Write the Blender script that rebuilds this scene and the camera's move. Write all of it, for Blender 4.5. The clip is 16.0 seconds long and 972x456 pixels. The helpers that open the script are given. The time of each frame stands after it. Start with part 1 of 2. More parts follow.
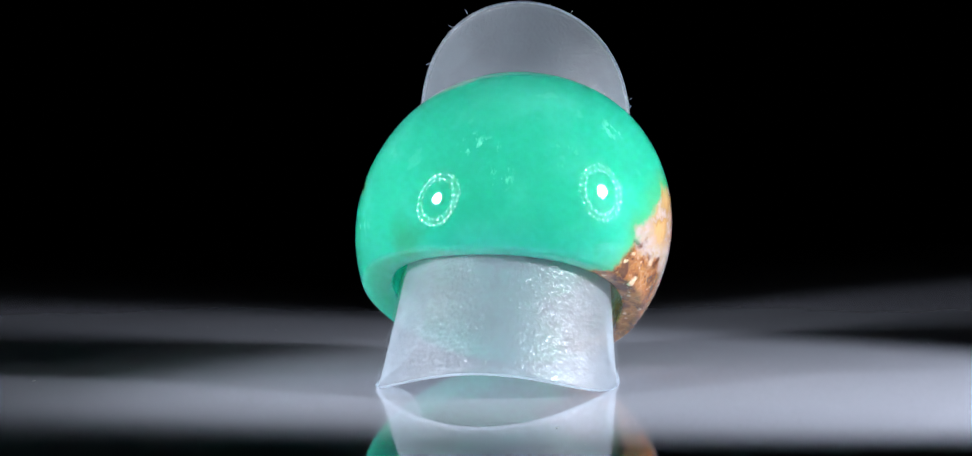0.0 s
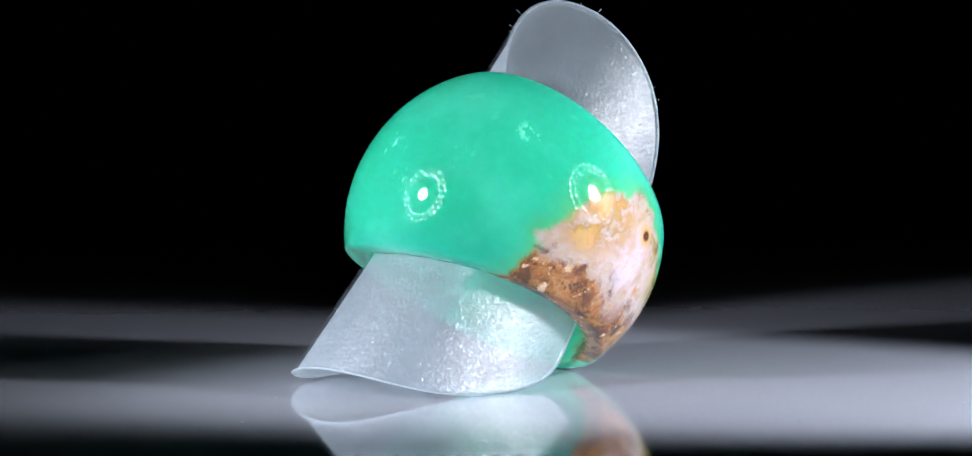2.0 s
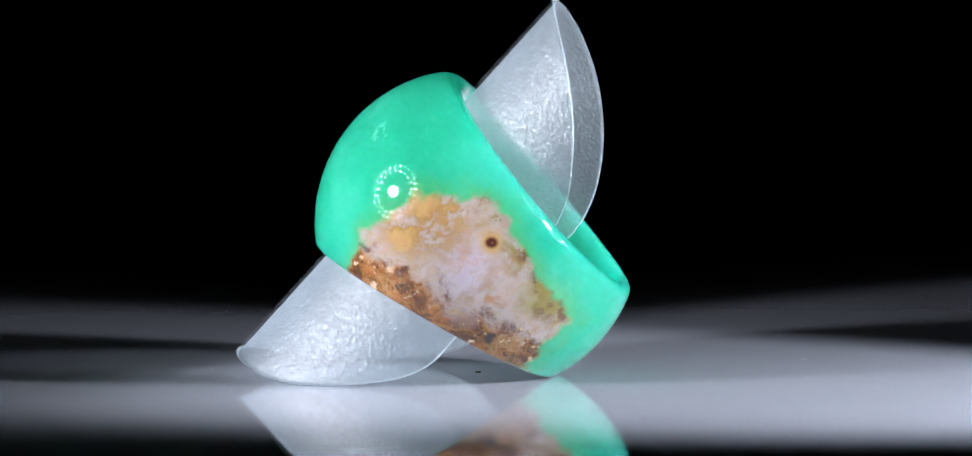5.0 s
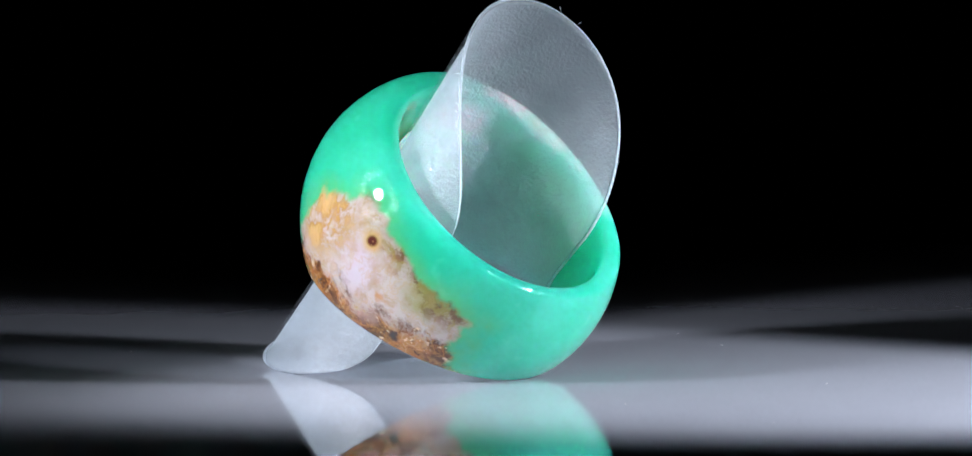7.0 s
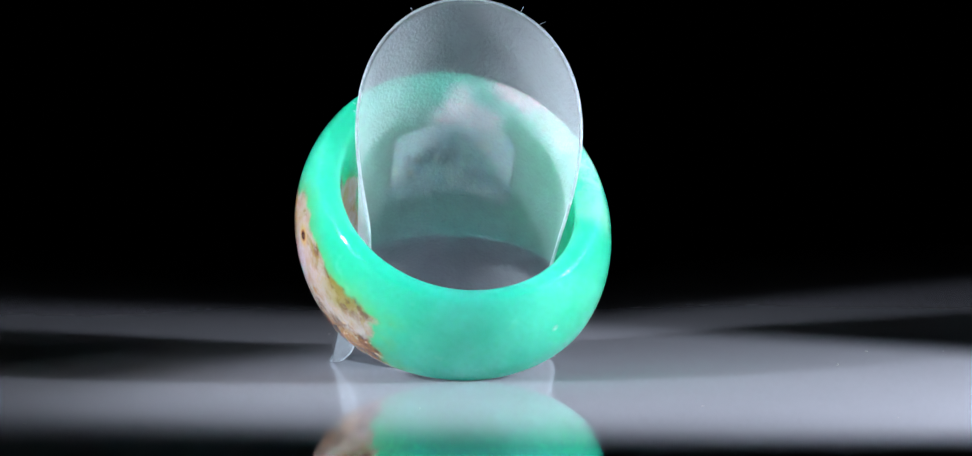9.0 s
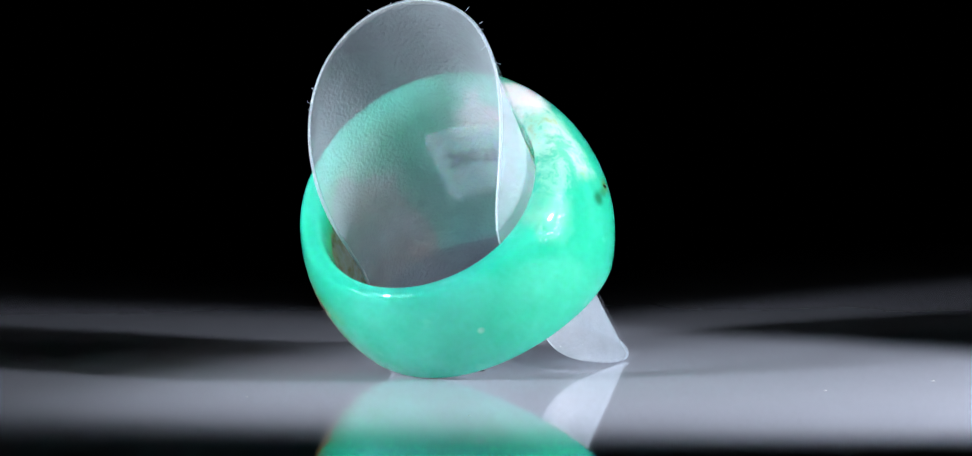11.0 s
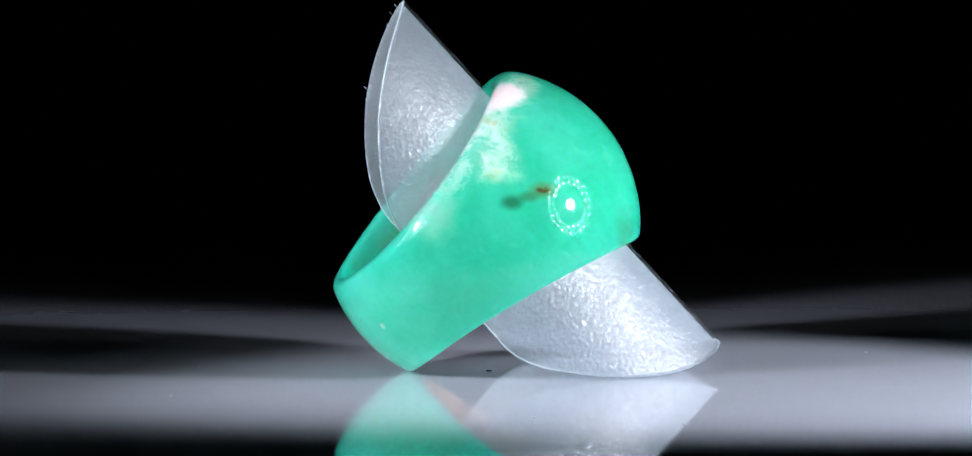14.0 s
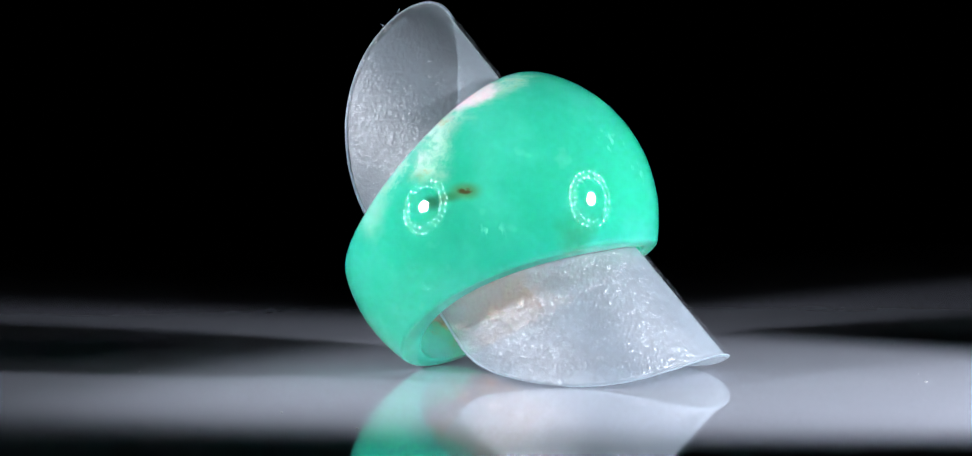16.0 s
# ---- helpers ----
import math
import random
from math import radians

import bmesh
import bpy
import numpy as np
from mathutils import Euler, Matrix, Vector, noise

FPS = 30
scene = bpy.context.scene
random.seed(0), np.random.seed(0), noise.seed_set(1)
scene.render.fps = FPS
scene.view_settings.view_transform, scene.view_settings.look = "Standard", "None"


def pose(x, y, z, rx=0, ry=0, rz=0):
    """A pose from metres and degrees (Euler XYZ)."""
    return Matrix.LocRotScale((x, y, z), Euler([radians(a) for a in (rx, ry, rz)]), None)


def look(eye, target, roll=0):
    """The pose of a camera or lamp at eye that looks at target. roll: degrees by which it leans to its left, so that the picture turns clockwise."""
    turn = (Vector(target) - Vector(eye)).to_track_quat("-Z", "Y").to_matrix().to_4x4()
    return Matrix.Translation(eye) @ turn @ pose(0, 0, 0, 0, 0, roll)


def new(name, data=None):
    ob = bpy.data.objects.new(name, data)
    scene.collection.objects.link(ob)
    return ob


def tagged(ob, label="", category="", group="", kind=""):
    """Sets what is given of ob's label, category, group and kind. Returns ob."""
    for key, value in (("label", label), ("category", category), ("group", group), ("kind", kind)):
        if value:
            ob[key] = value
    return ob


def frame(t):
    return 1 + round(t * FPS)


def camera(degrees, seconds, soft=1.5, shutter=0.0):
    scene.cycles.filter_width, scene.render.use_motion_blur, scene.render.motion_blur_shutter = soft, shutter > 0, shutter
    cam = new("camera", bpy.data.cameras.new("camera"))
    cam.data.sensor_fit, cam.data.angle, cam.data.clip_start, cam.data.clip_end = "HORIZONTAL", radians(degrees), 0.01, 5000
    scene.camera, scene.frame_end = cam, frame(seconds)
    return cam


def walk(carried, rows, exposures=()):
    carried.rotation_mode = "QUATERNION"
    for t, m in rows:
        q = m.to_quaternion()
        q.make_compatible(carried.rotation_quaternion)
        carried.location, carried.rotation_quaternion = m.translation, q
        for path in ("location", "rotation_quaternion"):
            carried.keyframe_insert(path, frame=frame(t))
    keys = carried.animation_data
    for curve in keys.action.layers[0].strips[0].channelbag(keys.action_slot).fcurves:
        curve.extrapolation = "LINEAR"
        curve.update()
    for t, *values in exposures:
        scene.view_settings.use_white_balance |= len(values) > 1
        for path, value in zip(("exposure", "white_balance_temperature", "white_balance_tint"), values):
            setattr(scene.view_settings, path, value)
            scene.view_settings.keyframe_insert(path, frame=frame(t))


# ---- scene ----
MM = 0.001
SPIN = 18.245                      # degrees a second, clockwise seen from above
EDGE_ON = 80.8                     # turn of the table when the ring is seen edge-on

# ---- camera: a macro lens that stands still ----
cam = camera(2 * math.degrees(math.atan(784 / 4500)), 16.0)
EYE = Vector((0.0, -0.2272, 0.02515))
PITCH, YAW, ROLL = 3.36, -0.05, -0.27
STAND = Matrix.Translation(EYE) @ pose(0, 0, 0, 90 - PITCH, 0, YAW) @ pose(0, 0, 0, 0, 0, ROLL)
walk(cam, [(0.0, STAND), (16.0, STAND)])

# ---- world and lamps ----
world = bpy.data.worlds.new("dark_studio")
scene.world = world
world.use_nodes = True
world.node_tree.nodes["Background"].inputs[0].default_value = (0.5, 0.55, 0.7, 1)
world.node_tree.nodes["Background"].inputs[1].default_value = 0.002

AIM = Vector((0, 0, 0.012))
LAMP_A = Vector((-0.0938, -0.0575, 0.050))
LAMP_B = Vector((0.0977, -0.0435, 0.0445))


def spot(name, eye, aim, watts, size, blend):
    data = bpy.data.lights.new(name, "SPOT")
    data.energy, data.spot_size, data.spot_blend = watts, radians(size), blend
    data.shadow_soft_size = 0.0066
    data.color = (0.86, 0.895, 1.0)
    ob = new(name, data)
    ob.matrix_world = look(eye, aim)
    return ob


spot("lamp_light", LAMP_A, Vector((0.0745, 0.0312, 0.0)), 0.76, 36.8, 0.30)
spot("lamp_light", LAMP_B, Vector((0.0240, -0.0106, 0.0)), 0.84, 41.8, 0.30)


# ---- node helpers ----
def material(name):
    m = bpy.data.materials.new(name)
    m.use_nodes = True
    nt = m.node_tree
    return m, nt, nt.nodes["Principled BSDF"]


def node(nt, kind, **values):
    n = nt.nodes.new(kind)
    for k, v in values.items():
        n.inputs[k.replace("_", " ")].default_value = v
    return n


def val(nt, x, socket):
    if isinstance(x, (int, float)):
        socket.default_value = x
    else:
        nt.links.new(x, socket)


def calc(nt, op, a, b=0.0, c=None):
    n = nt.nodes.new("ShaderNodeMath")
    n.operation = op
    val(nt, a, n.inputs[0])
    val(nt, b, n.inputs[1])
    if c is not None:
        val(nt, c, n.inputs[2])
    return n.outputs[0]


def ramp(nt, x, lo, hi, a=0.0, b=1.0):
    n = nt.nodes.new("ShaderNodeMapRange")
    n.interpolation_type = "SMOOTHSTEP"
    val(nt, x, n.inputs["Value"])
    for k, v in (("From Min", lo), ("From Max", hi), ("To Min", a), ("To Max", b)):
        n.inputs[k].default_value = v
    return n.outputs["Result"]


def blend(nt, f, a, b):
    n = nt.nodes.new("ShaderNodeMix")
    n.data_type = "RGBA"
    val(nt, f, n.inputs[0])
    for x, socket in ((a, n.inputs[6]), (b, n.inputs[7])):
        if isinstance(x, tuple):
            socket.default_value = (*x, 1)
        else:
            nt.links.new(x, socket)
    return n.outputs[2]


def grain(nt, vector, scale, detail=4, rough=0.55, stretch=None):
    if stretch:
        mp = nt.nodes.new("ShaderNodeMapping")
        mp.inputs["Scale"].default_value = stretch
        nt.links.new(vector, mp.inputs["Vector"])
        vector = mp.outputs[0]
    n = node(nt, "ShaderNodeTexNoise", Scale=scale, Detail=detail, Roughness=rough)
    nt.links.new(vector, n.inputs["Vector"])
    return n


def bump(nt, height, strength, distance, normal=None):
    n = nt.nodes.new("ShaderNodeBump")
    n.inputs["Strength"].default_value, n.inputs["Distance"].default_value = strength, distance
    nt.links.new(height, n.inputs["Height"])
    if normal is not None:
        nt.links.new(normal, n.inputs["Normal"])
    return n.outputs[0]


# ---- the ring's plan, edge-on: x across, z up, y away from the lens ----
CENTRE = np.array((-0.3, -2.4, 11.95)) * MM
BALL = 13.15 * MM
N_UP, D_UP = np.array((0.783, 0.003, 0.622)), 6.95 * MM
N_LOW, D_LOW = np.array((-0.489, 0.036, -0.872)), 7.25 * MM
# the stone is not quite a ball: a little leaner across and leaning back
SQUEEZE = np.array(((0.996, 0.002, -0.017), (0.002, 0.979, -0.028), (-0.017, -0.028, 0.995)))
SHIFT = np.array((0.23, -0.08, 0.0)) * MM
TILT = radians(41.5)
AXIS = np.array((math.sin(TILT), 0, math.cos(TILT)))
DOME = np.array((-math.cos(TILT), 0, math.sin(TILT)))
SIDE = np.cross(AXIS, DOME)
BORE = 9.55 * MM
BORE_AT = CENTRE - 1.47 * MM * DOME
TURN = np.array(pose(0, 0, 0, 0, 0, EDGE_ON).to_3x3())


def placed(p):
    return tuple(TURN @ np.asarray(p))


# ---- materials ----
# marks on the stone, in millimetres from the turntable's centre
CROWN, CROWN_INNER = (-3.6, -0.2, 23.5), (0.8, -3.2, 20.0)
CREAM, CREAM_2, CLOUD = (-7.9, 2.1, 19.3), (-8.9, 1.4, 17.9), (-8.0, 6.6, 13.5)
CRACK, CRACK_MID, CRACK_END = (-9.9, -2.4, 15.3), (-10.1, -1.1, 14.8), (-9.3, -5.4, 15.6)
DUSK, DUSK_2 = (-10.2, 0.3, 14.4), (-6.2, -10.6, 11.6)
PIT = (-3.1, 9.0, 4.5)
FEATHERS = ((0.2, -11.7, 18.7), (1.3, -12.8, 16.5), (6.3, -11.5, 18.1), (10.0, -7.6, 19.8), (-10.0, -4.7, 12.1), (-1.0, -11.1, 19.1))
TAN, LILAC, GREY_BROWN = (14.6, -3.9, 13.8), (15.0, -1.1, 9.7), (13.9, -1.6, 6.3)
OLIVE, HOLE, SPOT = (13.1, 4.6, 7.5), (15.0, 0.9, 11.6), (14.0, 1.2, 7.1)
DARK_1, DARK_2 = (12.5, 0.5, 4.2), (12.3, -8.9, 11.3)


def stone():
    m, nt, bsdf = material("polished_green_chalcedony")
    pos = nt.nodes.new("ShaderNodeTexCoord").outputs["Object"]
    big = grain(nt, pos, 260, 5)
    wob = nt.nodes.new("ShaderNodeVectorMath")
    wob.operation = "MULTIPLY_ADD"
    nt.links.new(big.outputs["Color"], wob.inputs[0])
    wob.inputs[1].default_value = (0.0042,) * 3
    sub = nt.nodes.new("ShaderNodeVectorMath")
    sub.operation = "ADD"
    nt.links.new(pos, sub.inputs[0])
    sub.inputs[1].default_value = (-0.0021,) * 3
    nt.links.new(sub.outputs[0], wob.inputs[2])
    wobbled = wob.outputs[0]

    def along(v, direction, offset=0.0):
        d = nt.nodes.new("ShaderNodeVectorMath")
        d.operation = "DOT_PRODUCT"
        nt.links.new(v, d.inputs[0])
        d.inputs[1].default_value = direction
        return calc(nt, "SUBTRACT", d.outputs["Value"], offset)

    def near(p, radius, soft, v=wobbled, flat=1.0):
        d = nt.nodes.new("ShaderNodeVectorMath")
        d.operation = "DISTANCE"
        mp = nt.nodes.new("ShaderNodeMapping")
        mp.inputs["Scale"].default_value = (1, 1, flat)
        nt.links.new(v, mp.inputs["Vector"])
        nt.links.new(mp.outputs[0], d.inputs[0])
        d.inputs[1].default_value = (p[0] * MM, p[1] * MM, p[2] * MM * flat)
        return ramp(nt, d.outputs["Value"], radius * MM, (radius + soft) * MM, 1, 0)

    # clouds in the green
    cloud = grain(nt, pos, 150, 3).outputs["Fac"]
    fine = grain(nt, pos, 900, 4).outputs["Fac"]
    green = blend(nt, ramp(nt, cloud, 0.42, 0.7), (0.020, 0.31, 0.200), (0.040, 0.355, 0.248))
    flecks = ramp(nt, grain(nt, pos, 420, 2, 0.5).outputs["Fac"], 0.66, 0.76)
    green = blend(nt, calc(nt, "MULTIPLY", flecks, 0.10), green, (0.24, 0.63, 0.495))
    # the brown and white matrix window on one shoulder
    view = np.array(pose(0, 0, 0, 0, 0, 76.6).to_3x3())
    right, toward = tuple(view @ np.array((1, 0, 0))), tuple(view @ np.array((0, -1, 0)))
    u, v, w = along(wobbled, right), along(wobbled, (0, 0, 1)), along(pos, toward)

    def inside(ax, ay, bx, by, soft=0.0007):
        """On the inner side of the line from a to b, in millimetres of the edge-on plan."""
        l = math.hypot(bx - ax, by - ay)
        nx, ny = (by - ay) / l, -(bx - ax) / l
        d = calc(nt, "ADD", calc(nt, "MULTIPLY", u, nx), calc(nt, "MULTIPLY_ADD", v, ny, -(ax * nx + ay * ny) * MM))
        return ramp(nt, d, -soft / 2, soft / 2)

    patch = calc(nt, "MULTIPLY", inside(-8.3, 8.9, -1.9, 15.6), inside(-1.9, 15.6, 4.3, 15.1))
    patch = calc(nt, "MULTIPLY", patch, calc(nt, "MULTIPLY", inside(4.3, 15.0, 9.2, 5.2), inside(8.9, 5.2, 4.1, 0.3)))
    patch = calc(nt, "MULTIPLY", patch, ramp(nt, w, 0.001, 0.003))
    halo = calc(nt, "MULTIPLY", inside(-9.0, 8.9, -2.4, 16.4, 0.003), inside(4.9, 15.6, 10.4, 5.4, 0.003))
    halo = calc(nt, "MULTIPLY", halo, calc(nt, "MULTIPLY", inside(-1.9, 16.2, 4.3, 15.7, 0.002), ramp(nt, w, 0.001, 0.004)))
    low = along(wobbled, tuple(-c for c in placed(N_LOW)), -float(N_LOW @ CENTRE) - D_LOW)
    swirl = grain(nt, wobbled, 420, 6, 0.65).outputs["Fac"]
    brown = blend(nt, ramp(nt, swirl, 0.38, 0.62), (0.085, 0.032, 0.014), (0.29, 0.115, 0.032))
    brown = blend(nt, ramp(nt, fine, 0.58, 0.66), brown, (0.6, 0.39, 0.24))
    brown = blend(nt, ramp(nt, grain(nt, wobbled, 1300, 3).outputs["Fac"], 0.60, 0.67), brown, (0.0525, 0.027, 0.018))
    cells = node(nt, "ShaderNodeTexVoronoi", Scale=1000.0)
    cells.feature = "DISTANCE_TO_EDGE"
    nt.links.new(wobbled, cells.inputs["Vector"])
    crackle = ramp(nt, cells.outputs["Distance"], 0.02, 0.11, 1, 0)
    veins = ramp(nt, calc(nt, "ABSOLUTE", calc(nt, "SUBTRACT", grain(nt, wobbled, 340, 5, 0.6).outputs["Fac"], 0.5)), 0.0, 0.035, 1, 0)
    white = blend(nt, ramp(nt, swirl, 0.50, 0.66), (0.352, 0.285, 0.27), (0.27, 0.165, 0.0825))
    white = blend(nt, near(LILAC, 0.9, 2.2), white, (0.375, 0.315, 0.36))
    tan = blend(nt, ramp(nt, swirl, 0.4, 0.6), (0.24, 0.12, 0.0255), (0.405, 0.247, 0.102))
    white = blend(nt, calc(nt, "MULTIPLY", near(TAN, 2.2, 2.8), ramp(nt, swirl, 0.36, 0.50)), white, tan)
    white = blend(nt, calc(nt, "MULTIPLY", veins, 0.4), white, (0.36, 0.225, 0.11))
    white = blend(nt, calc(nt, "MULTIPLY", ramp(nt, fine, 0.47, 0.62), 0.4), white, (0.3, 0.195, 0.112))
    brown = blend(nt, calc(nt, "MULTIPLY", veins, 0.45), brown, (0.40, 0.155, 0.035))
    brown = blend(nt, near(GREY_BROWN, 0.8, 1.2), brown, (0.225, 0.128, 0.105))
    brown = blend(nt, calc(nt, "MULTIPLY", crackle, ramp(nt, swirl, 0.45, 0.7, 0, 0.45)), brown, (0.42, 0.27, 0.16))
    for dark in (DARK_1, DARK_2):
        brown = blend(nt, near(dark, 0.25, 0.7), brown, (0.045, 0.027, 0.021))
    belt = ramp(nt, calc(nt, "ADD", low, calc(nt, "MULTIPLY", swirl, 0.007)), 0.0062, 0.0078, 1, 0)
    matrix = blend(nt, belt, white, brown)
    hollow = calc(nt, "MULTIPLY", near(HOLE, 0.36, 0.34, v=pos, flat=1.15), ramp(nt, grain(nt, pos, 2200, 2).outputs["Fac"], 0.24, 0.36, 0.6, 1.0))
    matrix = blend(nt, near(HOLE, 0.4, 0.9, v=pos), matrix, (0.39, 0.24, 0.09))
    matrix = blend(nt, hollow, matrix, (0.0675, 0.018, 0.015))
    olive = near(OLIVE, 0.5, 2.2)
    matrix = blend(nt, calc(nt, "MULTIPLY", olive, 0.8), matrix, (0.225, 0.195, 0.045))
    matrix = blend(nt, calc(nt, "MULTIPLY", olive, calc(nt, "MULTIPLY", crackle, ramp(nt, swirl, 0.45, 0.55, 0, 0.35))), matrix, (0.09, 0.045, 0.018))
    border = calc(nt, "SUBTRACT", 1.0, inside(3.2, 14.4, 8.0, 4.6, 0.0022))
    matrix = blend(nt, calc(nt, "MULTIPLY", border, ramp(nt, swirl, 0.42, 0.56, 0.25, 0.9)), matrix, blend(nt, ramp(nt, fine, 0.45, 0.6), (0.17, 0.13, 0.028), (0.085, 0.042, 0.016)))
    matrix = blend(nt, calc(nt, "MULTIPLY", near(SPOT, 0.15, 0.5), 0.8), matrix, (0.33, 0.15, 0.05))
    halo = calc(nt, "MULTIPLY", halo, inside(9.4, 5.2, 4.6, -0.2, 0.002))
    colour = blend(nt, calc(nt, "MULTIPLY", halo, 0.5), green, (0.128, 0.255, 0.0525))
    colour = blend(nt, patch, colour, matrix)
    # the milky band with tan specks along the upper rim
    up = along(wobbled, tuple(-c for c in placed(N_UP)), -float(N_UP @ CENTRE) - D_UP)
    band = calc(nt, "MULTIPLY", ramp(nt, up, 0.0012, 0.0042, 1, 0), ramp(nt, along(pos, toward), 0.0035, -0.001))
    band = calc(nt, "MULTIPLY", band, ramp(nt, along(wobbled, (0, 0, 1)), 0.0135, 0.0175))
    milk = blend(nt, ramp(nt, swirl, 0.56, 0.70), (0.46, 0.60, 0.50), (0.44, 0.40, 0.22))
    crown = near(CROWN, 1.9, 1.3)
    colour = blend(nt, calc(nt, "MULTIPLY", band, ramp(nt, swirl, 0.42, 0.6, 0.1, 0.6)), colour, milk)
    for cream in (CREAM, CREAM_2):
        spot_mask = calc(nt, "MULTIPLY", near(cream, 0.5, 2.4), ramp(nt, swirl, 0.35, 0.65, 0.1, 0.75))
        colour = blend(nt, spot_mask, colour, milk)
    colour = blend(nt, crown, colour, (0.62, 0.62, 0.60))
    colour = blend(nt, near(CROWN_INNER, 2.3, 1.8), colour, (0.62, 0.64, 0.60))
    colour = blend(nt, calc(nt, "MULTIPLY", near(CLOUD, 0.5, 2.5), 0.25), colour, (0.495, 0.63, 0.525))
    # an iron stain in a healed crack, two dusky clouds and one polishing pit
    colour = blend(nt, calc(nt, "MULTIPLY", near(CRACK, 0.4, 1.4, v=pos, flat=1.9), 0.7), colour, (0.075, 0.12, 0.018))
    colour = blend(nt, calc(nt, "MULTIPLY", near(CRACK_MID, 0.3, 1.0, v=pos, flat=2.2), 0.65), colour, (0.03, 0.11, 0.03))
    stain = calc(nt, "MULTIPLY", near(CRACK, 0.45, 0.4, v=pos, flat=2.6), ramp(nt, fine, 0.40, 0.50))
    colour = blend(nt, stain, colour, (0.055, 0.045, 0.015))
    colour = blend(nt, near(CRACK_END, 0.08, 0.3, v=pos, flat=0.5), colour, (0.012, 0.07, 0.025))
    colour = blend(nt, calc(nt, "MULTIPLY", near(DUSK, 0.3, 1.0, v=pos, flat=1.5), 0.85), colour, (0.012, 0.09, 0.04))
    # feathery pale inclusions
    wisp = ramp(nt, grain(nt, pos, 1500, 3, 0.6, (1.0, 1.0, 0.45)).outputs["Fac"], 0.54, 0.66)
    for feather in FEATHERS:
        colour = blend(nt, calc(nt, "MULTIPLY", near(feather, 0.2, 1.2, v=pos), calc(nt, "MULTIPLY", wisp, 0.7)), colour, (0.21, 0.63, 0.495))
    colour = blend(nt, calc(nt, "MULTIPLY", near(DUSK_2, 0.5, 2.0), 0.5), colour, (0.03, 0.17, 0.075))
    colour = blend(nt, calc(nt, "MULTIPLY", near(PIT, 0.25, 0.25, v=pos), 0.6), colour, (0.34, 0.46, 0.42))
    # pale, translucent stone: light wanders far inside it
    gain = nt.nodes.new("ShaderNodeVectorMath")
    gain.operation = "SCALE"
    nt.links.new(colour, gain.inputs[0])
    gain.inputs["Scale"].default_value = 1.40
    top = nt.nodes.new("ShaderNodeVectorMath")
    top.operation = "MINIMUM"
    nt.links.new(gain.outputs[0], top.inputs[0])
    top.inputs[1].default_value = (0.88, 0.88, 0.88)
    nt.links.new(top.outputs[0], bsdf.inputs["Base Color"])
    bsdf.inputs["IOR"].default_value = 1.54
    rough = ramp(nt, calc(nt, "MULTIPLY", patch, swirl), 0.2, 0.7, 0.035, 0.14)
    nt.links.new(rough, bsdf.inputs["Roughness"])
    sss = calc(nt, "MULTIPLY_ADD", patch, -0.6, 0.9)
    nt.links.new(sss, bsdf.inputs["Subsurface Weight"])
    bsdf.inputs["Subsurface Radius"].default_value = (0.28, 1.0, 0.78)
    bsdf.inputs["Subsurface Scale"].default_value = 0.013
    bsdf.inputs["Subsurface Anisotropy"].default_value = 0.1
    relief = calc(nt, "MULTIPLY", calc(nt, "MULTIPLY", patch, fine), belt)
    pit = near(PIT, 0.15, 0.25, v=pos)
    height = calc(nt, "SUBTRACT", relief, pit)
    nt.links.new(bump(nt, height, 0.5, 0.0002), bsdf.inputs["Normal"])
    return m


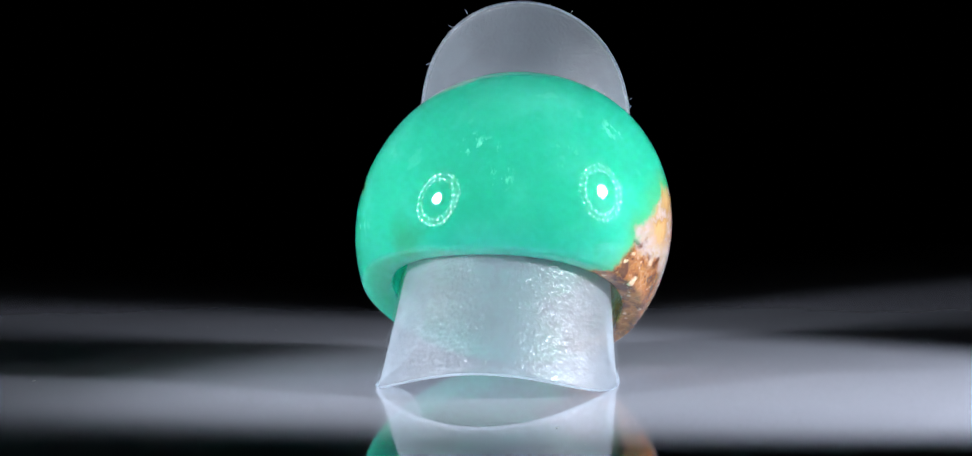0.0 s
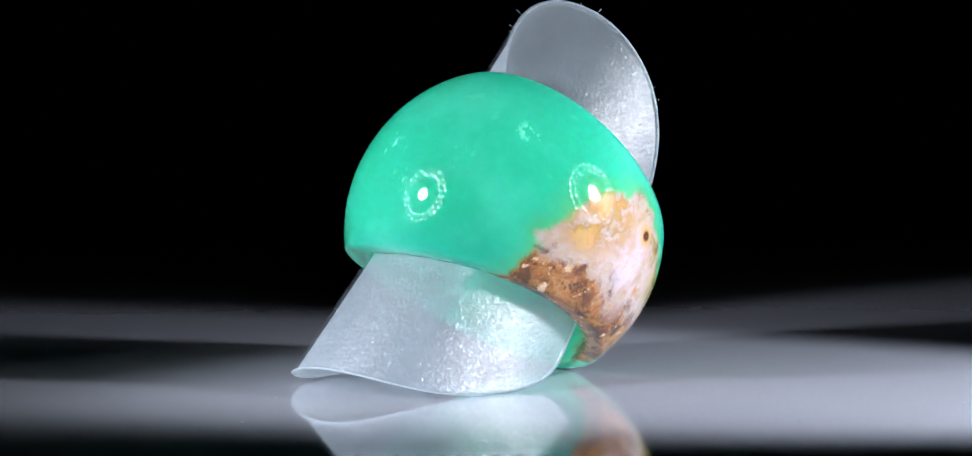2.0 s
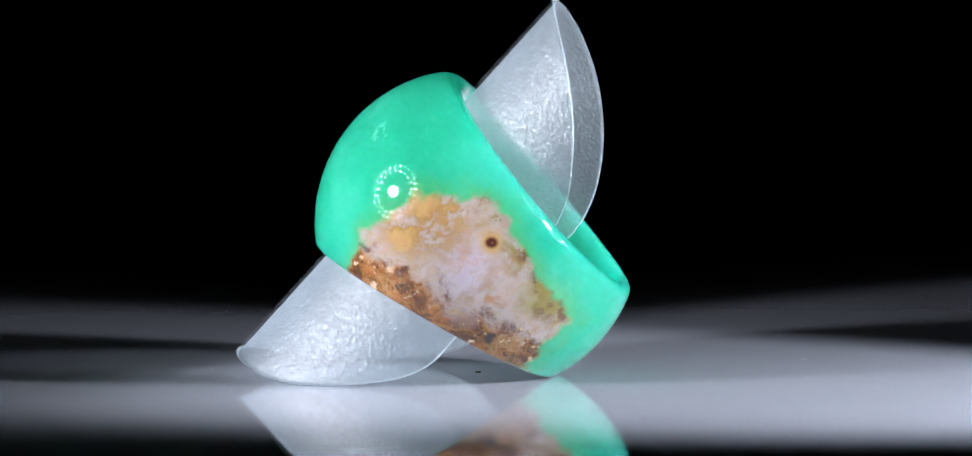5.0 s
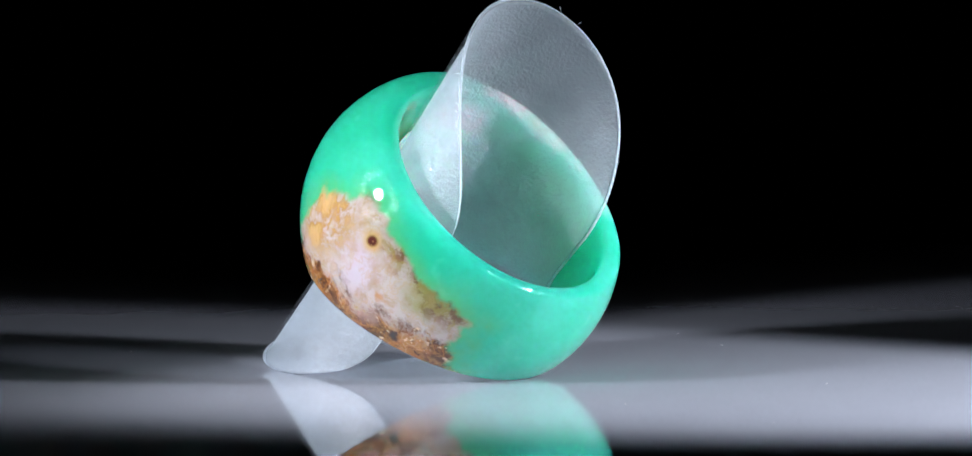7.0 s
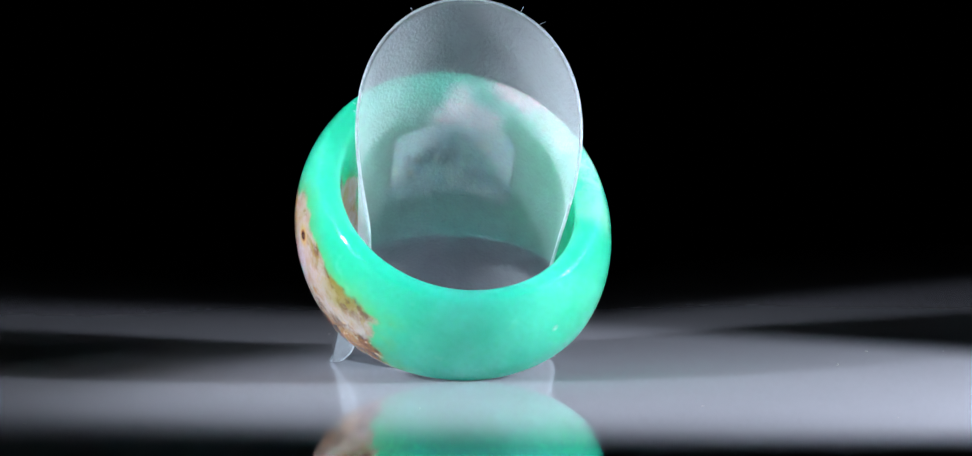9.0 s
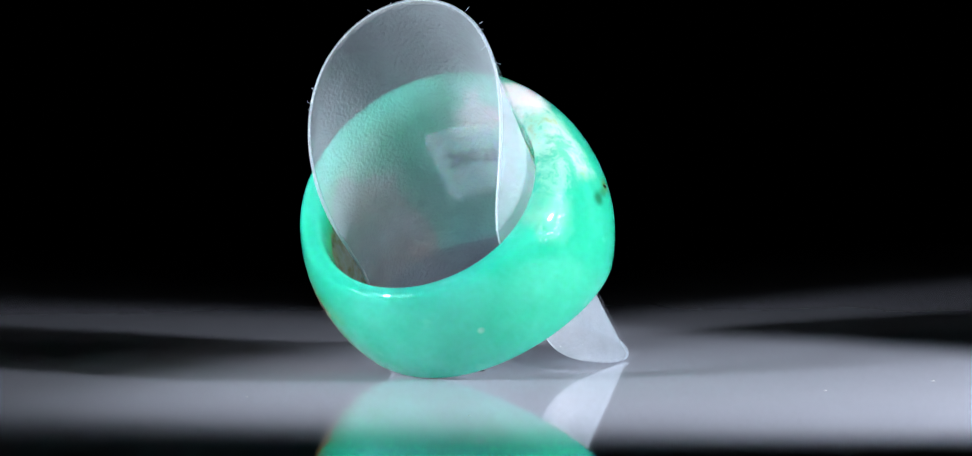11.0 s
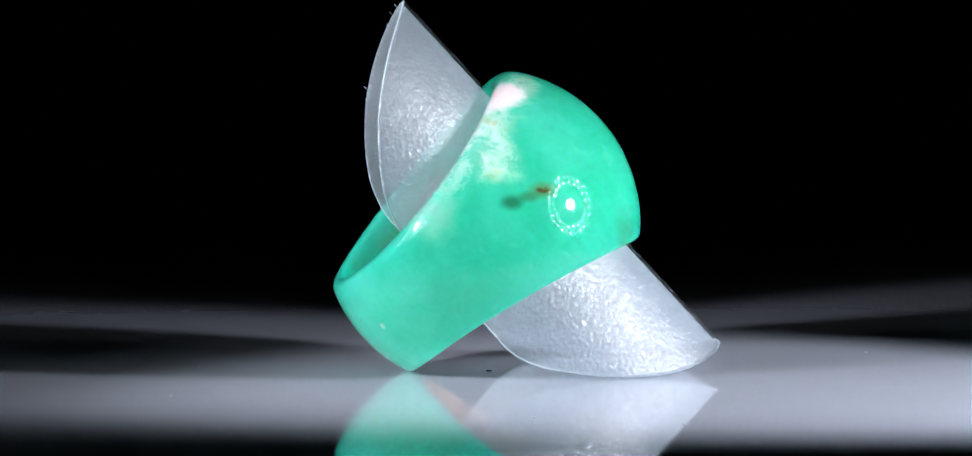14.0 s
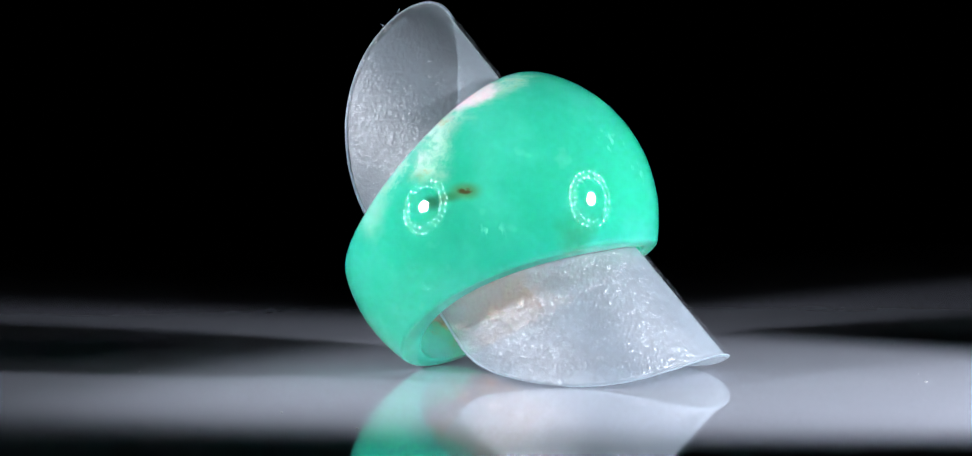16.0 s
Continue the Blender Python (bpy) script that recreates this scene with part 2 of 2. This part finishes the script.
def frosted(name, clear, haze):
    """Milky embossed film: a sharp and a blurred view through it, a milky body and a pebbled gloss."""
    m, nt, bsdf = material(name)
    nt.nodes.remove(bsdf)
    pos = nt.nodes.new("ShaderNodeTexCoord").outputs["Object"]
    peel = grain(nt, pos, 3300, 2, 0.5).outputs["Fac"]
    fine = grain(nt, pos, 8000, 2).outputs["Fac"]
    nrm = bump(nt, calc(nt, "MULTIPLY_ADD", fine, 0.12, peel), 1.0, 0.00019)
    soft_nrm = bump(nt, peel, 0.8, 0.00016)
    tint = (0.81, 0.92, 1.0, 1)

    def shader(kind, colour, normal=nrm, **values):
        n = nt.nodes.new(kind)
        n.inputs["Color"].default_value = colour
        for k, v in values.items():
            n.inputs[k].default_value = v
        if "Normal" in n.inputs:
            nt.links.new(normal, n.inputs["Normal"])
        return n.outputs[0]

    def mixed(f, x, y):
        n = nt.nodes.new("ShaderNodeMixShader")
        val(nt, f, n.inputs[0])
        nt.links.new(x, n.inputs[1])
        nt.links.new(y, n.inputs[2])
        return n.outputs[0]

    body = shader("ShaderNodeBsdfTransparent", (0.985, 0.99, 1, 1))
    if clear < 1:
        body = mixed(1 - clear, body, shader("ShaderNodeBsdfRefraction", (0.98, 0.99, 1, 1), soft_nrm, Roughness=0.75, IOR=1.12))
    if haze > 0:
        milky = mixed(0.45, shader("ShaderNodeBsdfTranslucent", tint, soft_nrm), shader("ShaderNodeBsdfDiffuse", tint, soft_nrm))
        patchy = ramp(nt, grain(nt, pos, 160, 3).outputs["Fac"], 0.3, 0.7, haze * 0.9, haze * 1.1)
        body = mixed(patchy, body, milky)
    sheen = nt.nodes.new("ShaderNodeFresnel")
    sheen.inputs["IOR"].default_value = 1.48
    nt.links.new(nrm, sheen.inputs["Normal"])
    out = mixed(calc(nt, "MINIMUM", calc(nt, "MULTIPLY", sheen.outputs[0], 0.95), 0.13), body, shader("ShaderNodeBsdfGlossy", (1, 1, 1, 1), Roughness=0.27))
    nt.links.new(out, nt.nodes["Material Output"].inputs["Surface"])
    return m


def plate():
    m, nt, bsdf = material("grey_glossy_acrylic")
    pos = nt.nodes.new("ShaderNodeTexCoord").outputs["Object"]
    a = grain(nt, pos, 60, 4).outputs["Fac"]
    b = grain(nt, pos, 700, 3).outputs["Fac"]
    c = blend(nt, a, (0.47, 0.495, 0.57), (0.53, 0.555, 0.63))
    nt.links.new(blend(nt, ramp(nt, b, 0.6, 0.8, 0, 0.12), c, (0.61, 0.635, 0.69)), bsdf.inputs["Base Color"])
    bsdf.inputs["Roughness"].default_value = 0.004
    bsdf.inputs["IOR"].default_value = 1.5
    return m


def plain(name, colour, rough=0.5, metal=0.0, scale=300, spread=0.25):
    m, nt, bsdf = material(name)
    pos = nt.nodes.new("ShaderNodeTexCoord").outputs["Object"]
    n = grain(nt, pos, scale, 4).outputs["Fac"]
    dark = tuple(c * (1 - spread) for c in colour)
    nt.links.new(blend(nt, n, dark, colour), bsdf.inputs["Base Color"])
    bsdf.inputs["Roughness"].default_value, bsdf.inputs["Metallic"].default_value = rough, metal
    nt.links.new(bump(nt, n, 0.15, 0.0003), bsdf.inputs["Normal"])
    return m


def glow(name, colour, strength):
    m, nt, bsdf = material(name)
    bsdf.inputs["Emission Color"].default_value = (*colour, 1)
    bsdf.inputs["Emission Strength"].default_value = strength
    bsdf.inputs["Base Color"].default_value = (0.8, 0.8, 0.75, 1)
    return m


STONE, PLATE = stone(), plate()
FROST = frosted("frosted_plastic_film", 0.95, 0.39)
SLICK = frosted("film_outer_face", 1.0, 0.0)
CUT = frosted("cut_film_edge", 0.5, 0.8)
CLOTH = plain("black_velvet", (0.004, 0.004, 0.0045), 0.95, 0, 400)
TABLE = plain("matt_black_board", (0.006, 0.006, 0.007), 0.8, 0, 90)
BLACK = plain("black_plastic", (0.02, 0.02, 0.022), 0.45)
PAPER = plain("cream_paper", (0.82, 0.82, 0.74), 0.7, 0, 900, 0.06)
paper_bsdf = PAPER.node_tree.nodes["Principled BSDF"]
paper_bsdf.inputs["Subsurface Weight"].default_value = 1.0
paper_bsdf.inputs["Subsurface Scale"].default_value = 0.0006
INK = plain("grey_ink", (0.012, 0.012, 0.015), 0.8)
LED = glow("led_glow", (0.95, 0.97, 1.0), 34)
DUST = plain("pale_dust", (0.6, 0.6, 0.6), 0.9)
GRIT = plain("dark_grit", (0.03, 0.03, 0.03), 0.9)


# ---- mesh helpers ----
def part(name, bm, mat, parent=None, label="", smooth=True):
    me = bpy.data.meshes.new(name)
    bm.to_mesh(me)
    bm.free()
    me.materials.append(mat)
    for p in me.polygons:
        p.use_smooth = smooth
    ob = new(name, me)
    ob.parent = parent
    return tagged(ob, label)


def grid_mesh(points, close_u=False, close_v=False):
    bm = bmesh.new()
    vs = [[bm.verts.new(p) for p in row] for row in points]
    nu, nv = len(vs), len(vs[0])
    for i in range(nu if close_u else nu - 1):
        for j in range(nv if close_v else nv - 1):
            i2, j2 = (i + 1) % nu, (j + 1) % nv
            bm.faces.new((vs[i][j], vs[i2][j], vs[i2][j2], vs[i][j2]))
    bmesh.ops.recalc_face_normals(bm, faces=bm.faces)
    return bm


def lathe(profile, n=64):
    """A solid of revolution about z from (radius, height) pairs that start and end on the axis."""
    bm = bmesh.new()
    rings = []
    for r, z in profile:
        if r < 1e-9:
            rings.append([bm.verts.new((0, 0, z))])
        else:
            rings.append([bm.verts.new((r * math.cos(a), r * math.sin(a), z)) for a in np.linspace(0, 2 * math.pi, n, endpoint=False)])
    for p, q in zip(rings, rings[1:]):
        for k in range(n):
            k2 = (k + 1) % n
            f = [p[k % len(p)], p[k2 % len(p)], q[k2 % len(q)], q[k % len(q)]]
            bm.faces.new(list(dict.fromkeys(f)))
    bmesh.ops.recalc_face_normals(bm, faces=bm.faces)
    return bm


def tube(points, radius, n=6):
    pts = [Vector(p) for p in points]
    rows = []
    for i, p in enumerate(pts):
        d = (pts[min(i + 1, len(pts) - 1)] - pts[max(i - 1, 0)]).normalized()
        a = d.orthogonal().normalized()
        b = d.cross(a)
        if rows:
            a = (last - d * last.dot(d)).normalized()
            b = d.cross(a)
        last = a
        rows.append([p + radius * (a * math.cos(t) + b * math.sin(t)) for t in np.linspace(0, 2 * math.pi, n, endpoint=False)])
    bm = grid_mesh(rows, close_v=True)
    bm.verts.ensure_lookup_table()
    total = len(bm.verts)
    bm.faces.new([bm.verts[i] for i in range(n)])
    bm.faces.new([bm.verts[i] for i in range(total - n, total)])
    bmesh.ops.recalc_face_normals(bm, faces=bm.faces)
    return bm


# ---- setting ----
def box(x0, y0, z0, x1, y1, z1):
    bm = bmesh.new()
    bmesh.ops.create_cube(bm, size=1)
    for v in bm.verts:
        v.co = ((x0 + x1) / 2 + v.co.x * (x1 - x0), (y0 + y1) / 2 + v.co.y * (y1 - y0), (z0 + z1) / 2 + v.co.z * (z1 - z0))
    return bm


TOP = -0.018                       # the board lies below the turntable's plate
tagged(part("floor", box(-0.7, -0.7, TOP - 0.02, 0.7, 0.7, TOP), TABLE, smooth=False), "matt black board under the turntable", "table", kind="structure")
for name, b in (("wall_north", (-0.7, 0.7, TOP - 0.02, 0.7, 0.72, 0.9)), ("wall_south", (-0.7, -0.72, TOP - 0.02, 0.7, -0.7, 0.9)),
                ("wall_east", (0.7, -0.7, TOP - 0.02, 0.72, 0.7, 0.9)), ("wall_west", (-0.72, -0.7, TOP - 0.02, -0.7, 0.7, 0.9)),
                ("ceiling", (-0.7, -0.7, 0.9, 0.7, 0.7, 0.92))):
    tagged(part(name, box(*b), CLOTH, smooth=False), "plain black cloth backdrop in the dark", "backdrop", kind="structure")


# ---- turntable ----
def turntable():
    base = lathe([(0, 0), (0.11, 0), (0.112, 0.001), (0.112, 0.012), (0.11, 0.013), (0, 0.0139)], 96)
    ob = tagged(part("turntable", base, BLACK), "low black turntable with a glossy grey acrylic plate", "turntable")
    ob.location.z = TOP
    r, h = 0.17, 0.004
    top = lathe([(0, -h), (r - 0.0005, -h), (r, -h + 0.0005), (r, -0.0005), (r - 0.0005, 0), (0, 0)], 160)
    plate_ob = part("plate", top, PLATE, ob, "round glossy grey acrylic plate", smooth=False)
    plate_ob.location.z = -TOP
    # grit and dust that turn with the plate
    rng = random.Random(5)
    specks = [(0.4, -0.5, 0.30, GRIT), (5.0, -35.5, 0.14, DUST), (-36.0, -5.0, 0.14, DUST), (-9, 27, 0.10, DUST), (-29.5, 4.0, 0.12, DUST)]
    specks += [(rng.uniform(-45, 45), rng.uniform(-45, 45), rng.uniform(0.04, 0.08), DUST) for _ in range(14)]
    for x, y, size, mat in specks:
        b = bmesh.new()
        bmesh.ops.create_icosphere(b, subdivisions=1, radius=size * MM)
        for v in b.verts:
            v.co.x *= rng.uniform(0.6, 1.3)
            v.co.z *= 0.25
        d = part("dust_speck", b, mat, plate_ob)
        d.location = (x * MM, y * MM, 0.2 * size * MM)
    return plate_ob


# ---- ring ----
def ring_mesh(nt=224, npro=120):
    rows = []
    off = BORE_AT - CENTRE
    for th in np.linspace(0, 2 * math.pi, nt, endpoint=False):
        e = math.cos(th) * DOME + math.sin(th) * SIDE

        def axial(rho, n, d):
            # where the line at rho, along the axis, meets a rim plane
            return (d - n @ (off + rho * e)) / (n @ AXIS)

        # the ball's trace in this half-plane
        oe, oa = off @ e, off @ AXIS
        rest = BALL ** 2 - (off @ off - oe ** 2 - oa ** 2)
        R = math.sqrt(rest)
        cx, ca = -oe, -oa

        def corner(n, d, sign):
            k, l = n @ e, n @ AXIS
            q = d - n @ off - k * cx - l * ca
            g = math.hypot(k, l)
            a0 = math.atan2(l, k)
            return a0 - sign * math.acos(max(-1, min(1, q / (g * R))))

        # the rims are hollowed a little at the shoulders
        near_side = math.sin(th) < 0
        up_at = D_UP - (0.8 if near_side else 0.2) * MM * math.sin(th) ** 2
        low_at = D_LOW - (1.6 if near_side else 0.8) * MM * math.sin(th) ** 2
        a1, a2 = corner(N_UP, up_at, 1), corner(N_LOW, low_at, -1)
        bu, bl = axial(BORE, N_UP, up_at), axial(BORE, N_LOW, low_at)
        while a2 > a1:
            a2 -= 2 * math.pi
        while a1 - a2 > 2 * math.pi:
            a2 += 2 * math.pi
        arc = [(cx + R * math.cos(a), ca + R * math.sin(a)) for a in np.linspace(a1, a2, 80)]
        inner = [(BORE, a) for a in np.linspace(bl, bu, 40)]
        poly = np.array(inner + arc + [inner[0]])
        seg = np.r_[0, np.cumsum(np.linalg.norm(np.diff(poly, axis=0), axis=1))]
        s = np.linspace(0, seg[-1], 360, endpoint=False)
        q = np.stack([np.interp(s, seg, poly[:, 0]), np.interp(s, seg, poly[:, 1])], 1)
        # worn edges: a short smoothing along the outline
        k = np.arange(-40, 41)
        soft = []
        dome_side = 0.5 + 0.5 * math.cos(th)
        for worn in (0.14, 0.35 + 0.45 * dome_side, 0.6):
            g = np.exp(-0.5 * (k / (worn * MM / (seg[-1] / 360))) ** 2)
            soft.append(sum(w * np.roll(q, i, axis=0) for i, w in zip(k, g / g.sum())))
        top_edge = seg[40]
        f = np.exp(-((s - top_edge) / (2.0 * MM)) ** 4)[:, None]
        g = np.exp(-((s - seg[39] + 0.2 * MM) / (1.3 * MM)) ** 4)[:, None] * (1 - f * dome_side)
        q = (soft[0] * (1 - f) + soft[1] * f)
        q = (q * (1 - g) + soft[2] * g)[::3]
        rows.append([placed(CENTRE + SHIFT + SQUEEZE @ (BORE_AT - CENTRE + rho * e + a * AXIS)) for rho, a in q])
    return rows


def ring():
    rows = ring_mesh()
    low = min(p[2] for row in rows for p in row)
    rows = [[(x, y, z - low + 0.00003) for x, y, z in row] for row in rows]
    ob = part("ring", grid_mesh(rows, True, True), STONE)
    return tagged(ob, "polished green stone ring with brown and white matrix, tilted", "ring")


# ---- the rolled film ----
FILM_R, HALF = 8.92 * MM, 18.9 * MM
WIDE, WIDE_B = 18.12 * MM, 18.68 * MM    # the roll's two free edges, from the spine
FILM_AT = CENTRE - 1.41 * MM * DOME - 0.54 * MM * AXIS - 0.07 * MM * SIDE
THICK = 0.28 * MM
F_TILT, F_TURN = radians(42.74), radians(1.41)
F_AXIS = np.array((math.sin(F_TILT) * math.cos(F_TURN), math.sin(F_TILT) * math.sin(F_TURN), math.cos(F_TILT)))
F_DOME = np.array((-math.cos(F_TILT) * math.cos(F_TURN), -math.cos(F_TILT) * math.sin(F_TURN), math.sin(F_TILT)))
F_SIDE = np.cross(F_AXIS, F_DOME)


def film_point(s, v, lift=0.0):
    """A point of the film: s along the roll from its spine, v along the roll's axis, lifted inwards."""
    r = FILM_R * (1 + (0.236 * (-v / HALF) ** 1.3 if v < 0 else 0.136 * (v / HALF)))
    a = s / (0.6 * r + 0.4 * FILM_R)
    # the spine stays straight: the flare opens the free side
    centre = FILM_AT + (FILM_R - r) * F_DOME
    return centre + (r - lift) * (math.cos(a) * F_DOME + 0.922 * math.sin(a) * F_SIDE) + v * F_AXIS


def film_ends(s):
    wide = WIDE if s > 0 else WIDE_B
    u = s / (18.3 * MM)
    up = (18.33 - 0.264 * u - 7.27 * u ** 2 - 3.67 * u ** 4 - 0.78 * u ** 6) * MM
    low = (-20.14 - 0.087 * u + 3.84 * u ** 2 + 13.37 * u ** 4 - 6.33 * u ** 6) * MM
    s = abs(s)
    corner = 1.6 * MM
    if s > wide - corner:
        cut = corner - math.sqrt(max(0, corner ** 2 - (s - wide + corner) ** 2))
        up, low = up - cut, low + cut
    return low, up


def film():
    n_s, n_v = 130, 80
    rows = []
    t = np.linspace(-1, 1, n_s)
    for q in np.sin(t * math.pi / 2) * 0.35 + t * 0.65:
        s = q * (WIDE if q > 0 else WIDE_B)
        low, up = film_ends(s)
        vs = np.linspace(low, up, n_v)
        rows.append([film_point(s, v, THICK) for v in vs] + [film_point(s, v) for v in vs[::-1]])
    lowest = min(p[2] for row in rows for p in row)
    drop = np.array((0, 0, -lowest + 0.00003))
    rows = [[placed(p + drop) for p in row] for row in rows]
    bm = grid_mesh(rows, close_v=True)
    bm.verts.ensure_lookup_table()
    n = 2 * n_v
    for i in (0, n_s - 1):
        for j in range(n_v - 1):
            a, b = i * n + j, i * n + n - 1 - j
            bm.faces.new([bm.verts[k] for k in (a, a + 1, b - 1, b)])
    bmesh.ops.recalc_face_normals(bm, faces=bm.faces)
    bm.faces.index_update()
    for f in bm.faces:
        js = {v.index % n for v in f.verts}
        if js <= {n_v - 1, n_v} or js <= {0, n - 1} or len({v.index // n for v in f.verts}) == 1:
            f.material_index = 1
            f.smooth = False
        elif min(js) >= n_v:
            f.material_index = 2
    ob = part("film_roll", bm, FROST)
    ob.data.materials.append(CUT)
    ob.data.materials.append(SLICK)
    # lint on the cut edge
    rng = random.Random(3)
    for k in range(30):
        s = rng.uniform(-0.9, 0.9) * WIDE
        p = film_point(s, film_ends(s)[1], THICK / 2) + drop
        d = np.array((rng.uniform(-1, 1), rng.uniform(-1, 1), rng.uniform(-0.3, 1)))
        bend = 1.6 * np.array((rng.uniform(-1, 1), rng.uniform(-1, 1), rng.uniform(-1, 1)))
        size = rng.uniform(0.08, 0.32) * MM
        pts = [placed(p + size * (u * d + (u * u) * bend)) for u in np.linspace(-0.1, 1, 7)]
        part("lint", tube(pts, 0.018 * MM, 5), CUT, ob)
    return tagged(ob, "sheet of frosted clear plastic film rolled through the ring", "plastic film"), drop


def sticker(drop):
    s0, s1, v0, v1 = STICKER
    rows = []
    for s in np.linspace(s0, s1, 28):
        edge = min(s - s0, s1 - s)
        cut = 0.9 * MM
        c = cut - math.sqrt(cut ** 2 - (cut - edge) ** 2) if edge < cut else 0
        vs = np.linspace(v0 + c, v1 - c, 14)
        rows.append([film_point(s, v, -0.09 * MM) for v in vs] + [film_point(s, v, -0.03 * MM) for v in vs[::-1]])
    rows = [[placed(p + drop) for p in row] for row in rows]
    bm = grid_mesh(rows, close_v=True)
    ob = part("sticker", bm, PAPER)
    tagged(ob, "small cream paper sticker with printed number behind the film", "sticker")
    data = bpy.data.curves.new("number", "FONT")
    data.body, data.size, data.resolution_u, data.offset = "26028", 2.1 * MM, 3, 0.03 * MM
    text = bpy.data.objects.new("number_shape", data)
    scene.collection.objects.link(text)
    me = bpy.data.meshes.new_from_object(text.evaluated_get(bpy.context.evaluated_depsgraph_get()))
    bpy.data.objects.remove(text)
    bm = bmesh.new()
    bm.from_mesh(me)
    bmesh.ops.triangulate(bm, faces=bm.faces)
    for v in bm.verts:
        v.co = placed(film_point(TEXT_S + TEXT_SIGN * v.co.x * 1.0, TEXT_V + v.co.y, -0.02 * MM) + drop)
    part("printed_number", bm, INK, ob, "grey printed digits", smooth=False)
    return ob


STICKER = (-6.2 * MM, 5.3 * MM, -3.4 * MM, 4.3 * MM)
TEXT_S, TEXT_V, TEXT_SIGN = 4.2 * MM, 0.2 * MM, -1


# ---- lamps ----
def led_lamp(eye):
    turn = look(eye, AIM)
    prof = [(0, -0.002), (0.030, -0.002), (0.044, -0.002), (0.046, 0.0), (0.046, 0.012), (0.036, 0.022), (0, 0.024)]
    ob = tagged(new("studio_lamp"), "black ring lamp with small white diodes on a stand", "lamp", "lamps beside the turntable")
    ob.location = (eye.x, eye.y, TOP)
    inv = Matrix.Translation(-ob.location)
    back = Matrix.Translation((turn.to_3x3() @ Vector((0, 0, 1))) * 0.012)
    bm = lathe(prof, 48)
    bm.transform(inv @ back @ turn)
    part("lamp_head", bm, BLACK, ob)
    # deep unseen cups, aimed at the turntable's middle, added to cut the diodes' spill
    led_me = cup_me = None
    for radius, count in ((0.0350, 26), (0.0272, 20)):
        for k in range(count):
            a = 2 * math.pi * k / count
            seat = back @ turn @ Vector((radius * math.cos(a), radius * math.sin(a), -0.0030))
            m = inv @ look(seat, AIM)
            if led_me is None:
                led = part("diode", lathe([(0, -0.0006), (0.0010, -0.0005), (0.0016, 0), (0, 0.0001)], 12), LED, ob)
                cup = part("added_spill_cup", lathe([(0.0036, -0.0145), (0.0037, 0.0), (0, 0.0005)], 12), BLACK, ob)
                led_me, cup_me = led.data, cup.data
            else:
                led, cup = new("diode", led_me), new("added_spill_cup", cup_me)
                led.parent = cup.parent = ob
            led.matrix_basis = cup.matrix_basis = m
    pole = tube([inv @ (turn @ Vector((0, 0, 0.030))), inv @ (turn @ Vector((0, 0, 0.045))), inv @ (turn @ Vector((0, 0, 0.055))) + Vector((0, 0, -0.02)), Vector((inv @ (turn @ Vector((0, 0, 0.055)))).xy.to_3d()) + Vector((0, 0, 0.004))], 0.004, 10)
    part("pole", pole, BLACK, ob)
    b = lathe([(0, 0), (0.03, 0), (0.032, 0.002), (0.03, 0.006), (0, 0.008)], 40)
    bm_at = (inv @ (turn @ Vector((0, 0, 0.055)))).xy.to_3d()
    b.transform(Matrix.Translation(bm_at))
    part("base", b, BLACK, ob)
    return ob


disc = turntable()
gem = ring()
sheet, film_drop = film()
price = sticker(film_drop)
led_lamp(LAMP_A)
led_lamp(LAMP_B)
MOVING = [disc, gem, sheet, price]


def motions():
    for ob in MOVING:
        home = ob.location.copy()
        walk(ob, [(k / 10, pose(home.x, home.y, home.z, 0, 0, -SPIN * k / 10)) for k in range(161)])


motions()
